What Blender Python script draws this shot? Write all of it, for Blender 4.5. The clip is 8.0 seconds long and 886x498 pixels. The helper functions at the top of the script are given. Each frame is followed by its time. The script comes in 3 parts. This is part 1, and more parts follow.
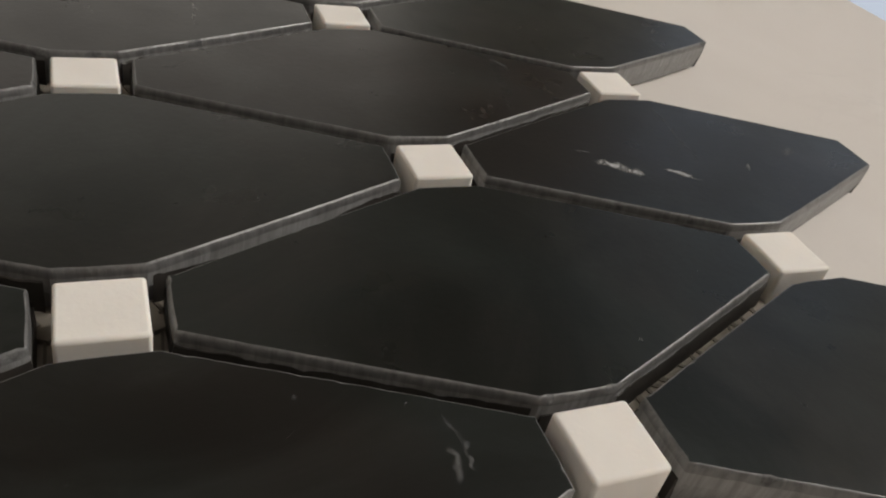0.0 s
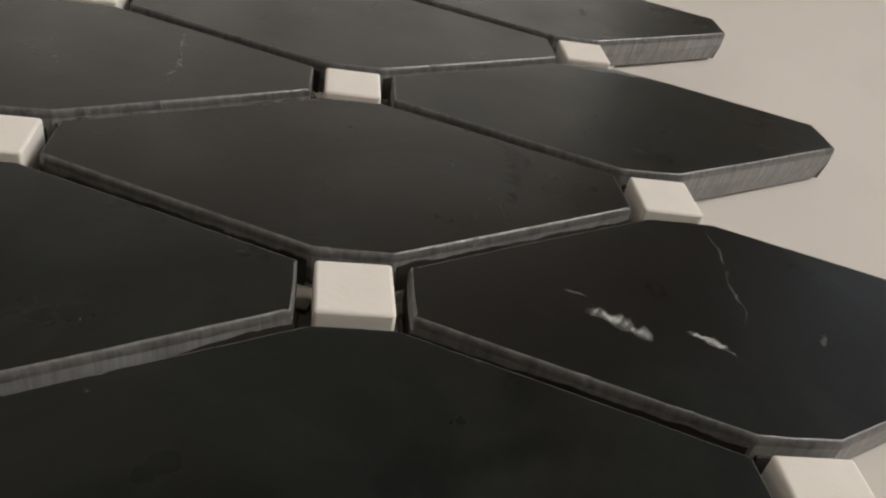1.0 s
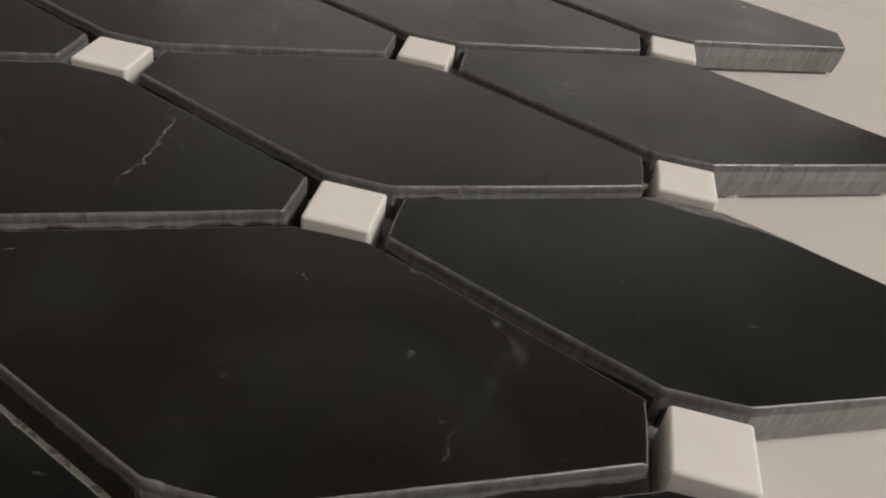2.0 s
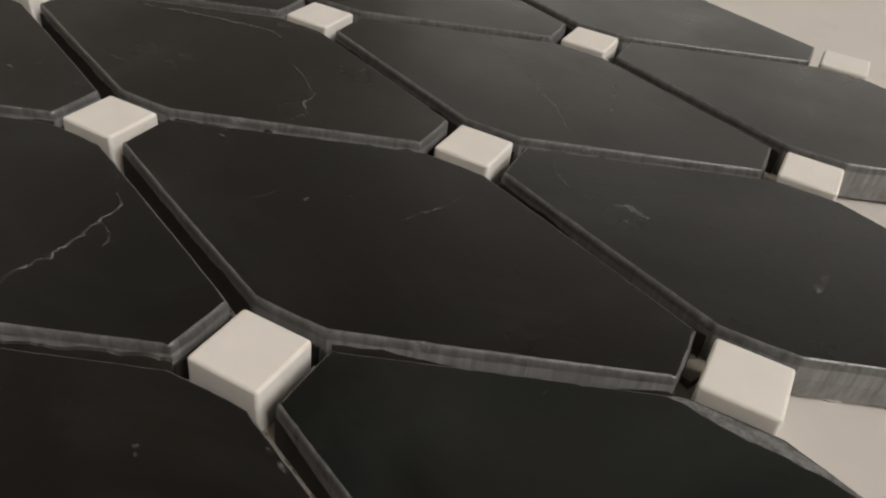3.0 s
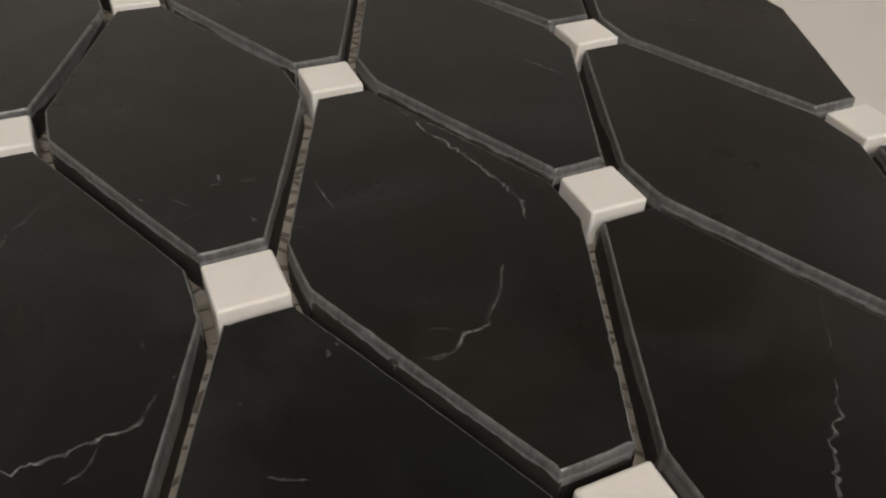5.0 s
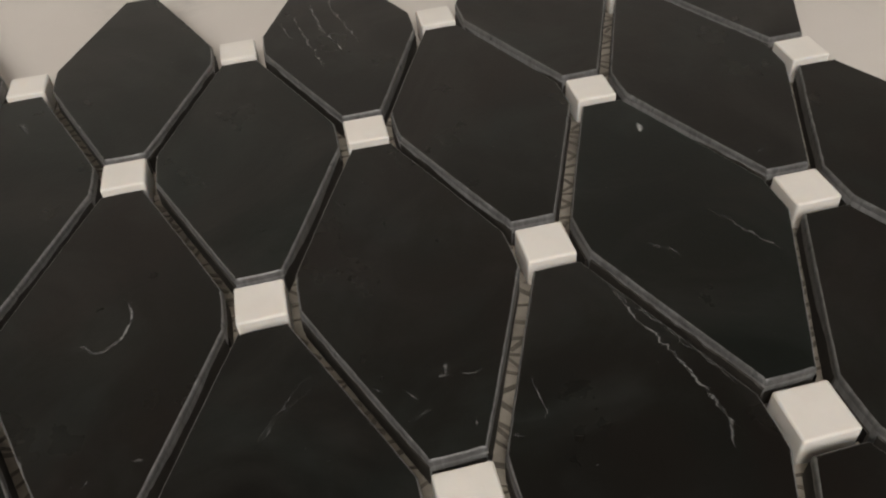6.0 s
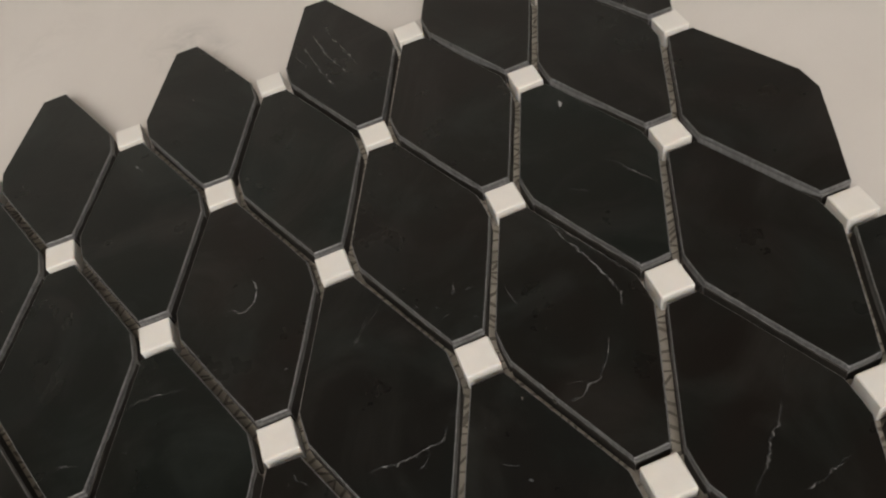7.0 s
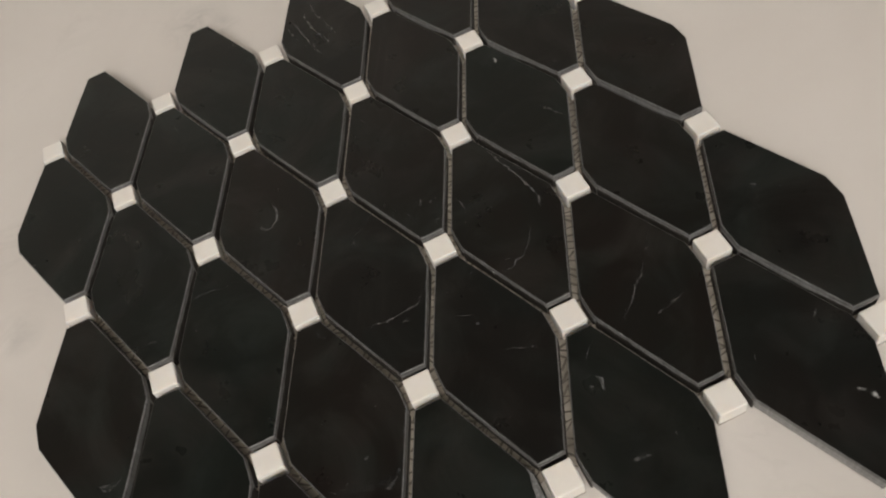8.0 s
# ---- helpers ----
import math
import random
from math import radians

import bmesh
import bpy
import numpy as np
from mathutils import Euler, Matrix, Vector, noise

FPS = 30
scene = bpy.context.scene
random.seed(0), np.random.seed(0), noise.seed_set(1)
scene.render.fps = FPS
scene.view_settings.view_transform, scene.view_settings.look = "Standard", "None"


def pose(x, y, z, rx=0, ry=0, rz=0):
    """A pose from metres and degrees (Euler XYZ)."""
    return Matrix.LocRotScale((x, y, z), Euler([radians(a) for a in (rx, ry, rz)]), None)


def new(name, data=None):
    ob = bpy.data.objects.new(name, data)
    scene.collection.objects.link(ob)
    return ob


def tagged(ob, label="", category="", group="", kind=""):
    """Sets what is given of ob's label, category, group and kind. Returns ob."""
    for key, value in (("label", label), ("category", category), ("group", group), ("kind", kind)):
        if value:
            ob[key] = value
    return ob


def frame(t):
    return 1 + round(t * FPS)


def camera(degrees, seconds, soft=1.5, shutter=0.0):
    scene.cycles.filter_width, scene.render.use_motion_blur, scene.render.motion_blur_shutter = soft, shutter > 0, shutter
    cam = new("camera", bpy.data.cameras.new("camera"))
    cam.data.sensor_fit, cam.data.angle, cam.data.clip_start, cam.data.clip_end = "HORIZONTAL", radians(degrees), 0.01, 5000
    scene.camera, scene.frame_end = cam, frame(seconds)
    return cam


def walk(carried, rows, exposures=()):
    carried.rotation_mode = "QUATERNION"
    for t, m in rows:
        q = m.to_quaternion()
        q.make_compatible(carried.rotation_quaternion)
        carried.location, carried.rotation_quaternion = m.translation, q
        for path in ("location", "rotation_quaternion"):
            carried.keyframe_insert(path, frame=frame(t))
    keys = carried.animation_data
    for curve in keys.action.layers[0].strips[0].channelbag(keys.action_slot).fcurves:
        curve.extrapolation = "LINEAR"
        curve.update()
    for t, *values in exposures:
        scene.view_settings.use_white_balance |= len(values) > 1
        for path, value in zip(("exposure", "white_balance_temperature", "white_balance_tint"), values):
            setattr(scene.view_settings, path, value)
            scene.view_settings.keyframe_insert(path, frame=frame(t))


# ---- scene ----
# A black and white stone mosaic sheet on a pale table, seen from close by.
# x runs along the long axis of the pieces, y along their short axis, z = 0 is the table top.
cam = camera(57.47, 8.0, soft=2.1)
PATH = [
    (0.0, pose(0.04986, -0.12844, 0.07182, 53.433, -11.363, -20.711)),
    (0.5, pose(0.07281, -0.11826, 0.07182, 53.420, -10.576, -13.004)),
    (1.0, pose(0.09322, -0.10467, 0.07071, 53.676, -9.551, -5.318)),
    (1.5, pose(0.10903, -0.08444, 0.07292, 52.801, -8.946, 2.913)),
    (2.0, pose(0.12209, -0.06277, 0.07370, 52.274, -8.155, 10.905)),
    (2.2, pose(0.12729, -0.05382, 0.07314, 52.490, -7.696, 14.164)),
    (3.3, pose(0.14609, -0.00973, 0.07257, 52.811, -5.940, 33.242)),
    (3.5, pose(0.14714, -0.00075, 0.07389, 52.633, -5.835, 36.797)),
    (4.0, pose(0.14944, 0.02163, 0.07645, 51.997, -4.905, 46.601)),
    (4.2, pose(0.14790, 0.02803, 0.07765, 51.628, -4.642, 50.577)),
    (5.3, pose(0.12486, 0.04906, 0.08498, 49.489, -0.702, 71.297)),
    (5.5, pose(0.11920, 0.05044, 0.09022, 48.852, 0.465, 74.617)),
    (6.0, pose(0.11224, 0.04555, 0.11771, 46.799, 3.746, 76.906)),
    (6.5, pose(0.12571, 0.04417, 0.15388, 43.304, 8.058, 74.290)),
    (7.0, pose(0.16720, 0.04157, 0.19105, 39.579, 10.560, 70.465)),
    (7.5, pose(0.20397, 0.04021, 0.22593, 36.376, 11.336, 68.055)),
    (8.0, pose(0.23309, 0.03628, 0.25332, 34.971, 11.721, 67.087)),
]
walk(cam, PATH, exposures=[(0.0, -0.08), (2.0, -0.14), (4.0, -0.10), (6.0, -0.02), (7.0, 0.05), (8.0, 0.05)])

# ---- world and light ----
world = bpy.data.worlds.new("world")
scene.world = world
world.use_nodes = True
wn = world.node_tree.nodes
sky = wn.new("ShaderNodeTexSky")
sky.sky_type = "NISHITA"
sky.sun_disc = False
sky.sun_elevation = radians(35)
sky.sun_rotation = radians(200)
wn["Background"].inputs["Strength"].default_value = 0.1
world.node_tree.links.new(sky.outputs["Color"], wn["Background"].inputs["Color"])

WALL_X, WALL_W, WALL_S, WALL_N = 1.35, -1.9, -2.0, 2.0
FLOOR_Z, CEIL_Z = -0.75, 2.5
WIN_Y0, WIN_Y1, WIN_Z0, WIN_Z1 = -1.05, 0.25, 0.80, 2.20       # high window that lights the table
DOOR_Y0, DOOR_Y1, DOOR_Z0, DOOR_Z1 = 0.55, 1.55, -0.70, 1.35  # glazed door beside it

NORTH_X0, NORTH_X1, NORTH_Z0, NORTH_Z1 = -1.0, 1.0, 0.10, 1.30   # added north window, unseen, for a sheen on the pieces

# daylight from the open sky, in the opening of the high window
lamp = bpy.data.lights.new("window_daylight", "AREA")
lamp.shape, lamp.size, lamp.size_y = "RECTANGLE", WIN_Y1 - WIN_Y0 - 0.1, WIN_Z1 - WIN_Z0 - 0.1
lamp.energy, lamp.color = 63.0, (1.0, 0.955, 0.89)
daylight = new("window_daylight", lamp)
mid = ((WIN_Y0 + WIN_Y1) / 2, (WIN_Z0 + WIN_Z1) / 2)
daylight.matrix_world = Matrix.Translation((WALL_X + 0.14, *mid)) @ Matrix(((0, 0, 1, 0), (1, 0, 0, 0), (0, 1, 0, 0), (0, 0, 0, 1)))


# ---- materials ----
def material(name, rough=0.5, metal=0.0, spec=0.5):
    m = bpy.data.materials.new(name)
    m.use_nodes = True
    b = m.node_tree.nodes["Principled BSDF"]
    b.inputs["Roughness"].default_value = rough
    b.inputs["Metallic"].default_value = metal
    b.inputs["Specular IOR Level"].default_value = spec
    return m, m.node_tree.nodes, m.node_tree.links, b


def coords(nodes, links, per_object=True, stretch=(1, 1, 1)):
    """Object coordinates in metres, shifted for each object."""
    tc = nodes.new("ShaderNodeTexCoord")
    mp = nodes.new("ShaderNodeMapping")
    mp.inputs["Scale"].default_value = stretch
    links.new(tc.outputs["Object"], mp.inputs["Vector"])
    if per_object:
        info = nodes.new("ShaderNodeObjectInfo")
        mul = nodes.new("ShaderNodeVectorMath")
        mul.operation = "SCALE"
        mul.inputs[0].default_value = (3.1, 5.7, 1.9)
        links.new(info.outputs["Random"], mul.inputs["Scale"])
        links.new(mul.outputs["Vector"], mp.inputs["Location"])
    return mp.outputs["Vector"]


def noise_tex(nodes, links, vec, scale, detail=4.0, rough=0.55, distort=0.0):
    n = nodes.new("ShaderNodeTexNoise")
    n.inputs["Scale"].default_value = scale
    n.inputs["Detail"].default_value = detail
    n.inputs["Roughness"].default_value = rough
    n.inputs["Distortion"].default_value = distort
    links.new(vec, n.inputs["Vector"])
    return n.outputs["Fac"]


def ramp(nodes, links, fac, *stops):
    r = nodes.new("ShaderNodeValToRGB")
    els = r.color_ramp.elements
    while len(els) < len(stops):
        els.new(0.5)
    for e, (p, c) in zip(els, stops):
        e.position = p
        e.color = (c, c, c, 1) if isinstance(c, float) else (*c, 1)
    links.new(fac, r.inputs["Fac"])
    return r.outputs["Color"]


def mix(nodes, links, fac, a, b, mode="MIX"):
    m = nodes.new("ShaderNodeMix")
    m.data_type, m.blend_type = "RGBA", mode
    for sock, v in ((m.inputs["Factor"], fac), (m.inputs["A"], a), (m.inputs["B"], b)):
        if isinstance(v, (int, float)):
            sock.default_value = v
        elif isinstance(v, tuple):
            sock.default_value = (*v, 1)
        else:
            links.new(v, sock)
    return m.outputs["Result"]


def bump(nodes, links, bsdf, height, dist, strength=1.0):
    b = nodes.new("ShaderNodeBump")
    b.inputs["Distance"].default_value = dist
    b.inputs["Strength"].default_value = strength
    links.new(height, b.inputs["Height"])
    links.new(b.outputs["Normal"], bsdf.inputs["Normal"])


def black_marble():
    m, n, l, b = material("black_marble", 0.4, spec=0.22)
    v = coords(n, l)
    info = n.new("ShaderNodeObjectInfo")
    cloud = noise_tex(n, l, v, 22, 7, 0.66, 1.4)
    base = mix(n, l, ramp(n, l, cloud, (0.46, 0.0), (0.80, 1.0)), info.outputs["Color"], (0.019, 0.0198, 0.0188))
    patch = noise_tex(n, l, v, 30, 3, 0.5, 0.6)
    base = mix(n, l, ramp(n, l, patch, (0.38, 0.0), (0.62, 1.0)), mix(n, l, 1.0, base, (1.10, 0.98, 0.92), "MULTIPLY"), mix(n, l, 1.0, base, (0.91, 1.03, 0.98), "MULTIPLY"))
    l.new(base, b.inputs["Base Color"])
    l.new(ramp(n, l, noise_tex(n, l, v, 60, 4), (0.3, 0.26), (0.7, 0.37)), b.inputs["Roughness"])
    bump(n, l, b, noise_tex(n, l, v, 900, 3), 0.00004, 0.5)
    return m


def sawn_marble():
    """Saw-cut stone: upright saw lines, pale dust and dark stains."""
    m, n, l, b = material("sawn_black_marble", 0.45, spec=0.6)
    v = coords(n, l, True, (1.0, 1.0, 0.05))
    streak = noise_tex(n, l, v, 1100, 4, 0.65)
    v2 = coords(n, l)
    blot = noise_tex(n, l, v2, 130, 5, 0.65)
    base = mix(n, l, ramp(n, l, streak, (0.30, 0.0), (0.68, 1.0)), (0.15, 0.147, 0.144), (0.28, 0.278, 0.275))
    base = mix(n, l, ramp(n, l, blot, (0.48, 0.0), (0.78, 0.6)), base, (0.10, 0.092, 0.085))
    l.new(base, b.inputs["Base Color"])
    bump(n, l, b, streak, 0.00016, 0.7)
    return m


def rounded_marble():
    """The rounded, half-polished shoulder between the upper face and the sides, with fine saw lines."""
    m, n, l, b = material("worn_marble_shoulder", 0.4, spec=0.9)
    v = coords(n, l)
    f = noise_tex(n, l, v, 600, 4, 0.7)
    wide = noise_tex(n, l, v, 90, 3, 0.6)
    streak = noise_tex(n, l, coords(n, l, True, (1.0, 1.0, 0.05)), 1100, 4, 0.65)
    base = mix(n, l, ramp(n, l, streak, (0.32, 0.0), (0.68, 1.0)), (0.065, 0.063, 0.061), (0.145, 0.143, 0.141))
    base = mix(n, l, ramp(n, l, wide, (0.5, 0.0), (0.75, 0.5)), base, (0.15, 0.148, 0.145))
    base = mix(n, l, ramp(n, l, f, (0.5, 0.0), (0.72, 0.6)), base, (0.024, 0.021, 0.019))
    l.new(base, b.inputs["Base Color"])
    l.new(ramp(n, l, wide, (0.3, 0.28), (0.7, 0.46)), b.inputs["Roughness"])
    bump(n, l, b, streak, 0.00010, 0.6)
    return m


def chipped_marble():
    m, n, l, b = material("chipped_marble_edge", 0.65, spec=0.3)
    v = coords(n, l)
    f = noise_tex(n, l, v, 700, 4, 0.7)
    l.new(mix(n, l, ramp(n, l, f, (0.35, 0.0), (0.65, 1.0)), (0.07, 0.07, 0.069), (0.19, 0.188, 0.185)), b.inputs["Base Color"])
    bump(n, l, b, f, 0.0002, 0.7)
    return m


def white_stone():
    m, n, l, b = material("white_stone", 0.7, spec=0.25)
    v = coords(n, l)
    base = mix(n, l, ramp(n, l, noise_tex(n, l, v, 140, 4), (0.35, 0.0), (0.8, 1.0)), (0.71, 0.675, 0.63), (0.665, 0.63, 0.585))
    l.new(base, b.inputs["Base Color"])
    b.inputs["Subsurface Weight"].default_value = 0.25
    b.inputs["Subsurface Radius"].default_value = (0.0016, 0.0013, 0.001)
    b.inputs["Subsurface Scale"].default_value = 1.0
    bump(n, l, b, noise_tex(n, l, v, 1400, 3), 0.00005, 0.6)
    return m


def vein_stone(tone):
    """Pale calcite that fades into the black stone towards its rim."""
    m, n, l, b = material("calcite_vein", 0.5, spec=0.2)
    v = coords(n, l, False)
    b.inputs["Base Color"].default_value = (tone * 0.8, tone * 0.8, tone * 0.78, 1)
    rim = n.new("ShaderNodeVertexColor")
    rim.layer_name = "rim"
    br = ramp(n, l, noise_tex(n, l, v, 800, 4, 0.7), (0.28, 0.30), (0.55, 1.0))
    l.new(mix(n, l, 1.0, rim.outputs["Color"], br, "MULTIPLY"), b.inputs["Alpha"])
    return m


def table_stone():
    m, n, l, b = material("cream_table_stone", 0.6, spec=0.12)
    v = coords(n, l, False)
    soft_v = noise_tex(n, l, v, 5.0, 5, 0.6, 1.2)
    base = mix(n, l, ramp(n, l, soft_v, (0.40, 0.0), (0.70, 1.0)), (0.575, 0.534, 0.495), (0.61, 0.572, 0.535))
    band = noise_tex(n, l, v, 7.0, 7, 0.62, 2.2)
    vein = ramp(n, l, band, (0.47, 0.0), (0.5, 1.0), (0.53, 0.0))
    gate = ramp(n, l, noise_tex(n, l, v, 9.0, 2), (0.54, 0.0), (0.70, 0.28))
    base = mix(n, l, mix(n, l, 1.0, vein, gate, "MULTIPLY"), base, (0.46, 0.43, 0.40))
    # grey smudges in the stone
    blotch = ramp(n, l, noise_tex(n, l, v, 60, 5, 0.65, 0.8), (0.36, 0.0), (0.62, 1.0))
    for x, y, reach, depth in ((-0.160, -0.002, 0.022, 0.55), (-0.146, 0.010, 0.013, 0.5), (-0.008, -0.115, 0.014, 0.4)):
        away = n.new("ShaderNodeVectorMath")
        away.operation = "DISTANCE"
        l.new(v, away.inputs[0])
        away.inputs[1].default_value = (x, y, -FLOOR_Z)
        scaled = n.new("ShaderNodeMath")
        scaled.operation = "DIVIDE"
        l.new(away.outputs["Value"], scaled.inputs[0])
        scaled.inputs[1].default_value = reach
        spot = mix(n, l, 1.0, ramp(n, l, scaled.outputs["Value"], (0.25, depth), (1.0, 0.0)), blotch, "MULTIPLY")
        base = mix(n, l, spot, base, (0.37, 0.355, 0.335))
    l.new(base, b.inputs["Base Color"])
    l.new(ramp(n, l, noise_tex(n, l, v, 40, 3), (0.3, 0.52), (0.7, 0.66)), b.inputs["Roughness"])
    bump(n, l, b, noise_tex(n, l, v, 500, 2), 0.00003, 0.4)
    return m


def plain(name, colour, rough, scale=20.0, spread=0.06, relief=0.0):
    m, n, l, b = material(name, rough, spec=0.4)
    v = coords(n, l, False)
    lo = tuple(c * (1 - spread) for c in colour)
    hi = tuple(min(1.0, c * (1 + spread)) for c in colour)
    f = noise_tex(n, l, v, scale, 5, 0.6)
    l.new(mix(n, l, ramp(n, l, f, (0.3, 0.0), (0.7, 1.0)), lo, hi), b.inputs["Base Color"])
    if relief:
        bump(n, l, b, noise_tex(n, l, v, scale * 6, 4), relief, 0.6)
    return m


MARBLE, SAWN, ARRIS, CHIPPED, WHITE, TABLE = black_marble(), sawn_marble(), rounded_marble(), chipped_marble(), white_stone(), table_stone()
FILM = plain("grey_brown_backing", (0.32, 0.285, 0.24), 0.8, 90.0, 0.35, 0.0003)
THREAD = plain("dark_fibre_thread", (0.15, 0.13, 0.108), 0.8, 300.0, 0.3)
# tone of the glue spots and of the shade built into the joints
GLUE_AND_SHADE = plain("glue_and_joint_shade", (0.030, 0.026, 0.022), 0.6, 300.0, 0.3)
# dark tone of the unseen south side, chosen to weaken fill light
UNSEEN_DARK = plain("unseen_wall_dark", (0.20, 0.185, 0.165), 0.9, 12.0, 0.04, 0.0006)
PLASTER = plain("off_white_plaster", (0.74, 0.70, 0.65), 0.9, 12.0, 0.03, 0.0006)
# unseen ceiling, toned dark so that the black pieces mirror less light
DARK_CEILING = plain("ceiling_darkened", (0.26, 0.245, 0.225), 0.9, 12.0, 0.02, 0.0004)
FLOORING = plain("pale_floor_stone", (0.50, 0.47, 0.43), 0.45, 6.0, 0.08)
FRAME = plain("white_window_paint", (0.78, 0.78, 0.76), 0.4, 30.0, 0.02)
WOOD = plain("pale_leg_wood", (0.34, 0.24, 0.15), 0.5, 40.0, 0.15)
VEINS = {}


def vein_material(tone):
    key = round(tone, 2)
    if key not in VEINS:
        VEINS[key] = vein_stone(key)
    return VEINS[key]


# ---- mesh helpers ----
def mesh_of(name, bm, *mats):
    me = bpy.data.meshes.new(name)
    bm.normal_update()
    bm.to_mesh(me)
    bm.free()
    for m in mats:
        me.materials.append(m)
    return me


def part(name, bm, mat, parent, label=""):
    ob = new(name, mesh_of(name, bm, mat))
    ob.parent = parent
    return tagged(ob, label)


def box(bm, x0, y0, z0, x1, y1, z1, bevel=0.0, segments=2):
    r = bmesh.ops.create_cube(bm, size=1.0)
    vs = r["verts"]
    for v in vs:
        v.co = Vector((x0 + (v.co.x + 0.5) * (x1 - x0), y0 + (v.co.y + 0.5) * (y1 - y0), z0 + (v.co.z + 0.5) * (z1 - z0)))
    if bevel:
        es = {e for v in vs for e in v.link_edges}
        bmesh.ops.bevel(bm, geom=list(es), offset=bevel, segments=segments, profile=0.5, affect="EDGES")


def box_bm(*args, **kw):
    bm = bmesh.new()
    box(bm, *args, **kw)
    return bm


def structure(name, bm, mat, label, category):
    return tagged(new(name, mesh_of(name, bm, mat)), label, category, kind="structure")


# ---- the room ----
T_W = 0.15
structure("floor", box_bm(WALL_W - T_W, WALL_S - T_W, FLOOR_Z - 0.1, WALL_X + T_W, WALL_N + T_W, FLOOR_Z), FLOORING, "pale stone floor of the room", "floor")
structure("ceiling", box_bm(WALL_W - T_W, WALL_S - T_W, CEIL_Z, WALL_X + T_W, WALL_N + T_W, CEIL_Z + 0.1), DARK_CEILING, "unseen ceiling, darkened to dim its reflection in the black pieces", "ceiling")
structure("wall_west", box_bm(WALL_W - T_W, WALL_S, FLOOR_Z, WALL_W, WALL_N, CEIL_Z), PLASTER, "plain off-white plaster wall", "wall")
# out of view; darker than the other walls so that less light bounces back
structure("wall_south", box_bm(WALL_W - T_W, WALL_S - T_W, FLOOR_Z, WALL_X + T_W, WALL_S, CEIL_Z), UNSEEN_DARK, "unseen wall, kept dark to cut fill light from the south", "wall")
north = bmesh.new()
box(north, WALL_W - T_W, WALL_N, FLOOR_Z, NORTH_X0, WALL_N + T_W, CEIL_Z)
box(north, NORTH_X1, WALL_N, FLOOR_Z, WALL_X + T_W, WALL_N + T_W, CEIL_Z)
box(north, NORTH_X0, WALL_N, FLOOR_Z, NORTH_X1, WALL_N + T_W, NORTH_Z0)
box(north, NORTH_X0, WALL_N, NORTH_Z1, NORTH_X1, WALL_N + T_W, CEIL_Z)
structure("wall_north", north, PLASTER, "off-white plaster wall with the added wide window", "wall")
east = bmesh.new()
box(east, WALL_X, WALL_S, FLOOR_Z, WALL_X + T_W, WIN_Y0, CEIL_Z)
box(east, WALL_X, WIN_Y0, FLOOR_Z, WALL_X + T_W, WIN_Y1, WIN_Z0)
box(east, WALL_X, WIN_Y0, WIN_Z1, WALL_X + T_W, WIN_Y1, CEIL_Z)
box(east, WALL_X, WIN_Y1, FLOOR_Z, WALL_X + T_W, DOOR_Y0, CEIL_Z)
box(east, WALL_X, DOOR_Y0, FLOOR_Z, WALL_X + T_W, DOOR_Y1, DOOR_Z0)
box(east, WALL_X, DOOR_Y0, DOOR_Z1, WALL_X + T_W, DOOR_Y1, CEIL_Z)
box(east, WALL_X, DOOR_Y1, FLOOR_Z, WALL_X + T_W, WALL_N, CEIL_Z)
structure("wall_east", east, PLASTER, "off-white plaster wall with a window and a glazed door", "wall")


def frame_of(name, y0, y1, z0, z1, label, category, place=None, turn=0):
    """A painted frame with a middle bar in a wall opening."""
    ob = tagged(new(name), label, category, kind="structure")
    ob.matrix_basis = pose(*(place or (WALL_X, (y0 + y1) / 2, z0)), 0, 0, turn)
    hy, hz, fw = (y1 - y0) / 2, z1 - z0, 0.05
    for a0, b0, a1, b1 in ((-hy, 0.0, -hy + fw, hz), (hy - fw, 0.0, hy, hz), (-hy + fw, 0.0, hy - fw, fw), (-hy + fw, hz - fw, hy - fw, hz), (-fw / 2, fw, fw / 2, hz - fw)):
        part("window_frame", box_bm(0.03, a0, b0, 0.09, a1, b1, bevel=0.004), FRAME, ob)


frame_of("window_1", WIN_Y0, WIN_Y1, WIN_Z0, WIN_Z1, "high white framed window letting in daylight", "window")
frame_of("sheen_window", NORTH_X0, NORTH_X1, NORTH_Z0, NORTH_Z1, "unseen wide window, added to put a sheen on the black pieces", "window", ((NORTH_X0 + NORTH_X1) / 2, WALL_N, NORTH_Z0), 90)
frame_of("door_1", DOOR_Y0, DOOR_Y1, DOOR_Z0, DOOR_Z1, "white framed glazed door with pale daylight behind", "door")


def distance(name, colour, strength):
    """Plain bright distance outside an opening."""
    m = bpy.data.materials.new(name)
    m.use_nodes = True
    m.node_tree.nodes.remove(m.node_tree.nodes["Principled BSDF"])
    glow = m.node_tree.nodes.new("ShaderNodeEmission")
    glow.inputs["Color"].default_value = (*colour, 1)
    glow.inputs["Strength"].default_value = strength
    m.node_tree.links.new(glow.outputs["Emission"], m.node_tree.nodes["Material Output"].inputs["Surface"])
    return m


haze = distance("pale_distance", (0.74, 0.82, 0.95), 0.75)
# glow added behind the north window to brighten reflections in the pieces
sheen_glow = distance("sheen_glow_panel", (1.0, 0.93, 0.84), 1.15)
structure("backdrop", box_bm(-4, WALL_N + 1.2, -1.6, 4, WALL_N + 1.25, 3.6), sheen_glow, "unseen glowing panel, added behind the wide window", "backdrop")
structure("backdrop", box_bm(WALL_X + 1.2, -4, -1.6, WALL_X + 1.25, 4, 3), haze, "pale hazy distance outside the window", "backdrop")

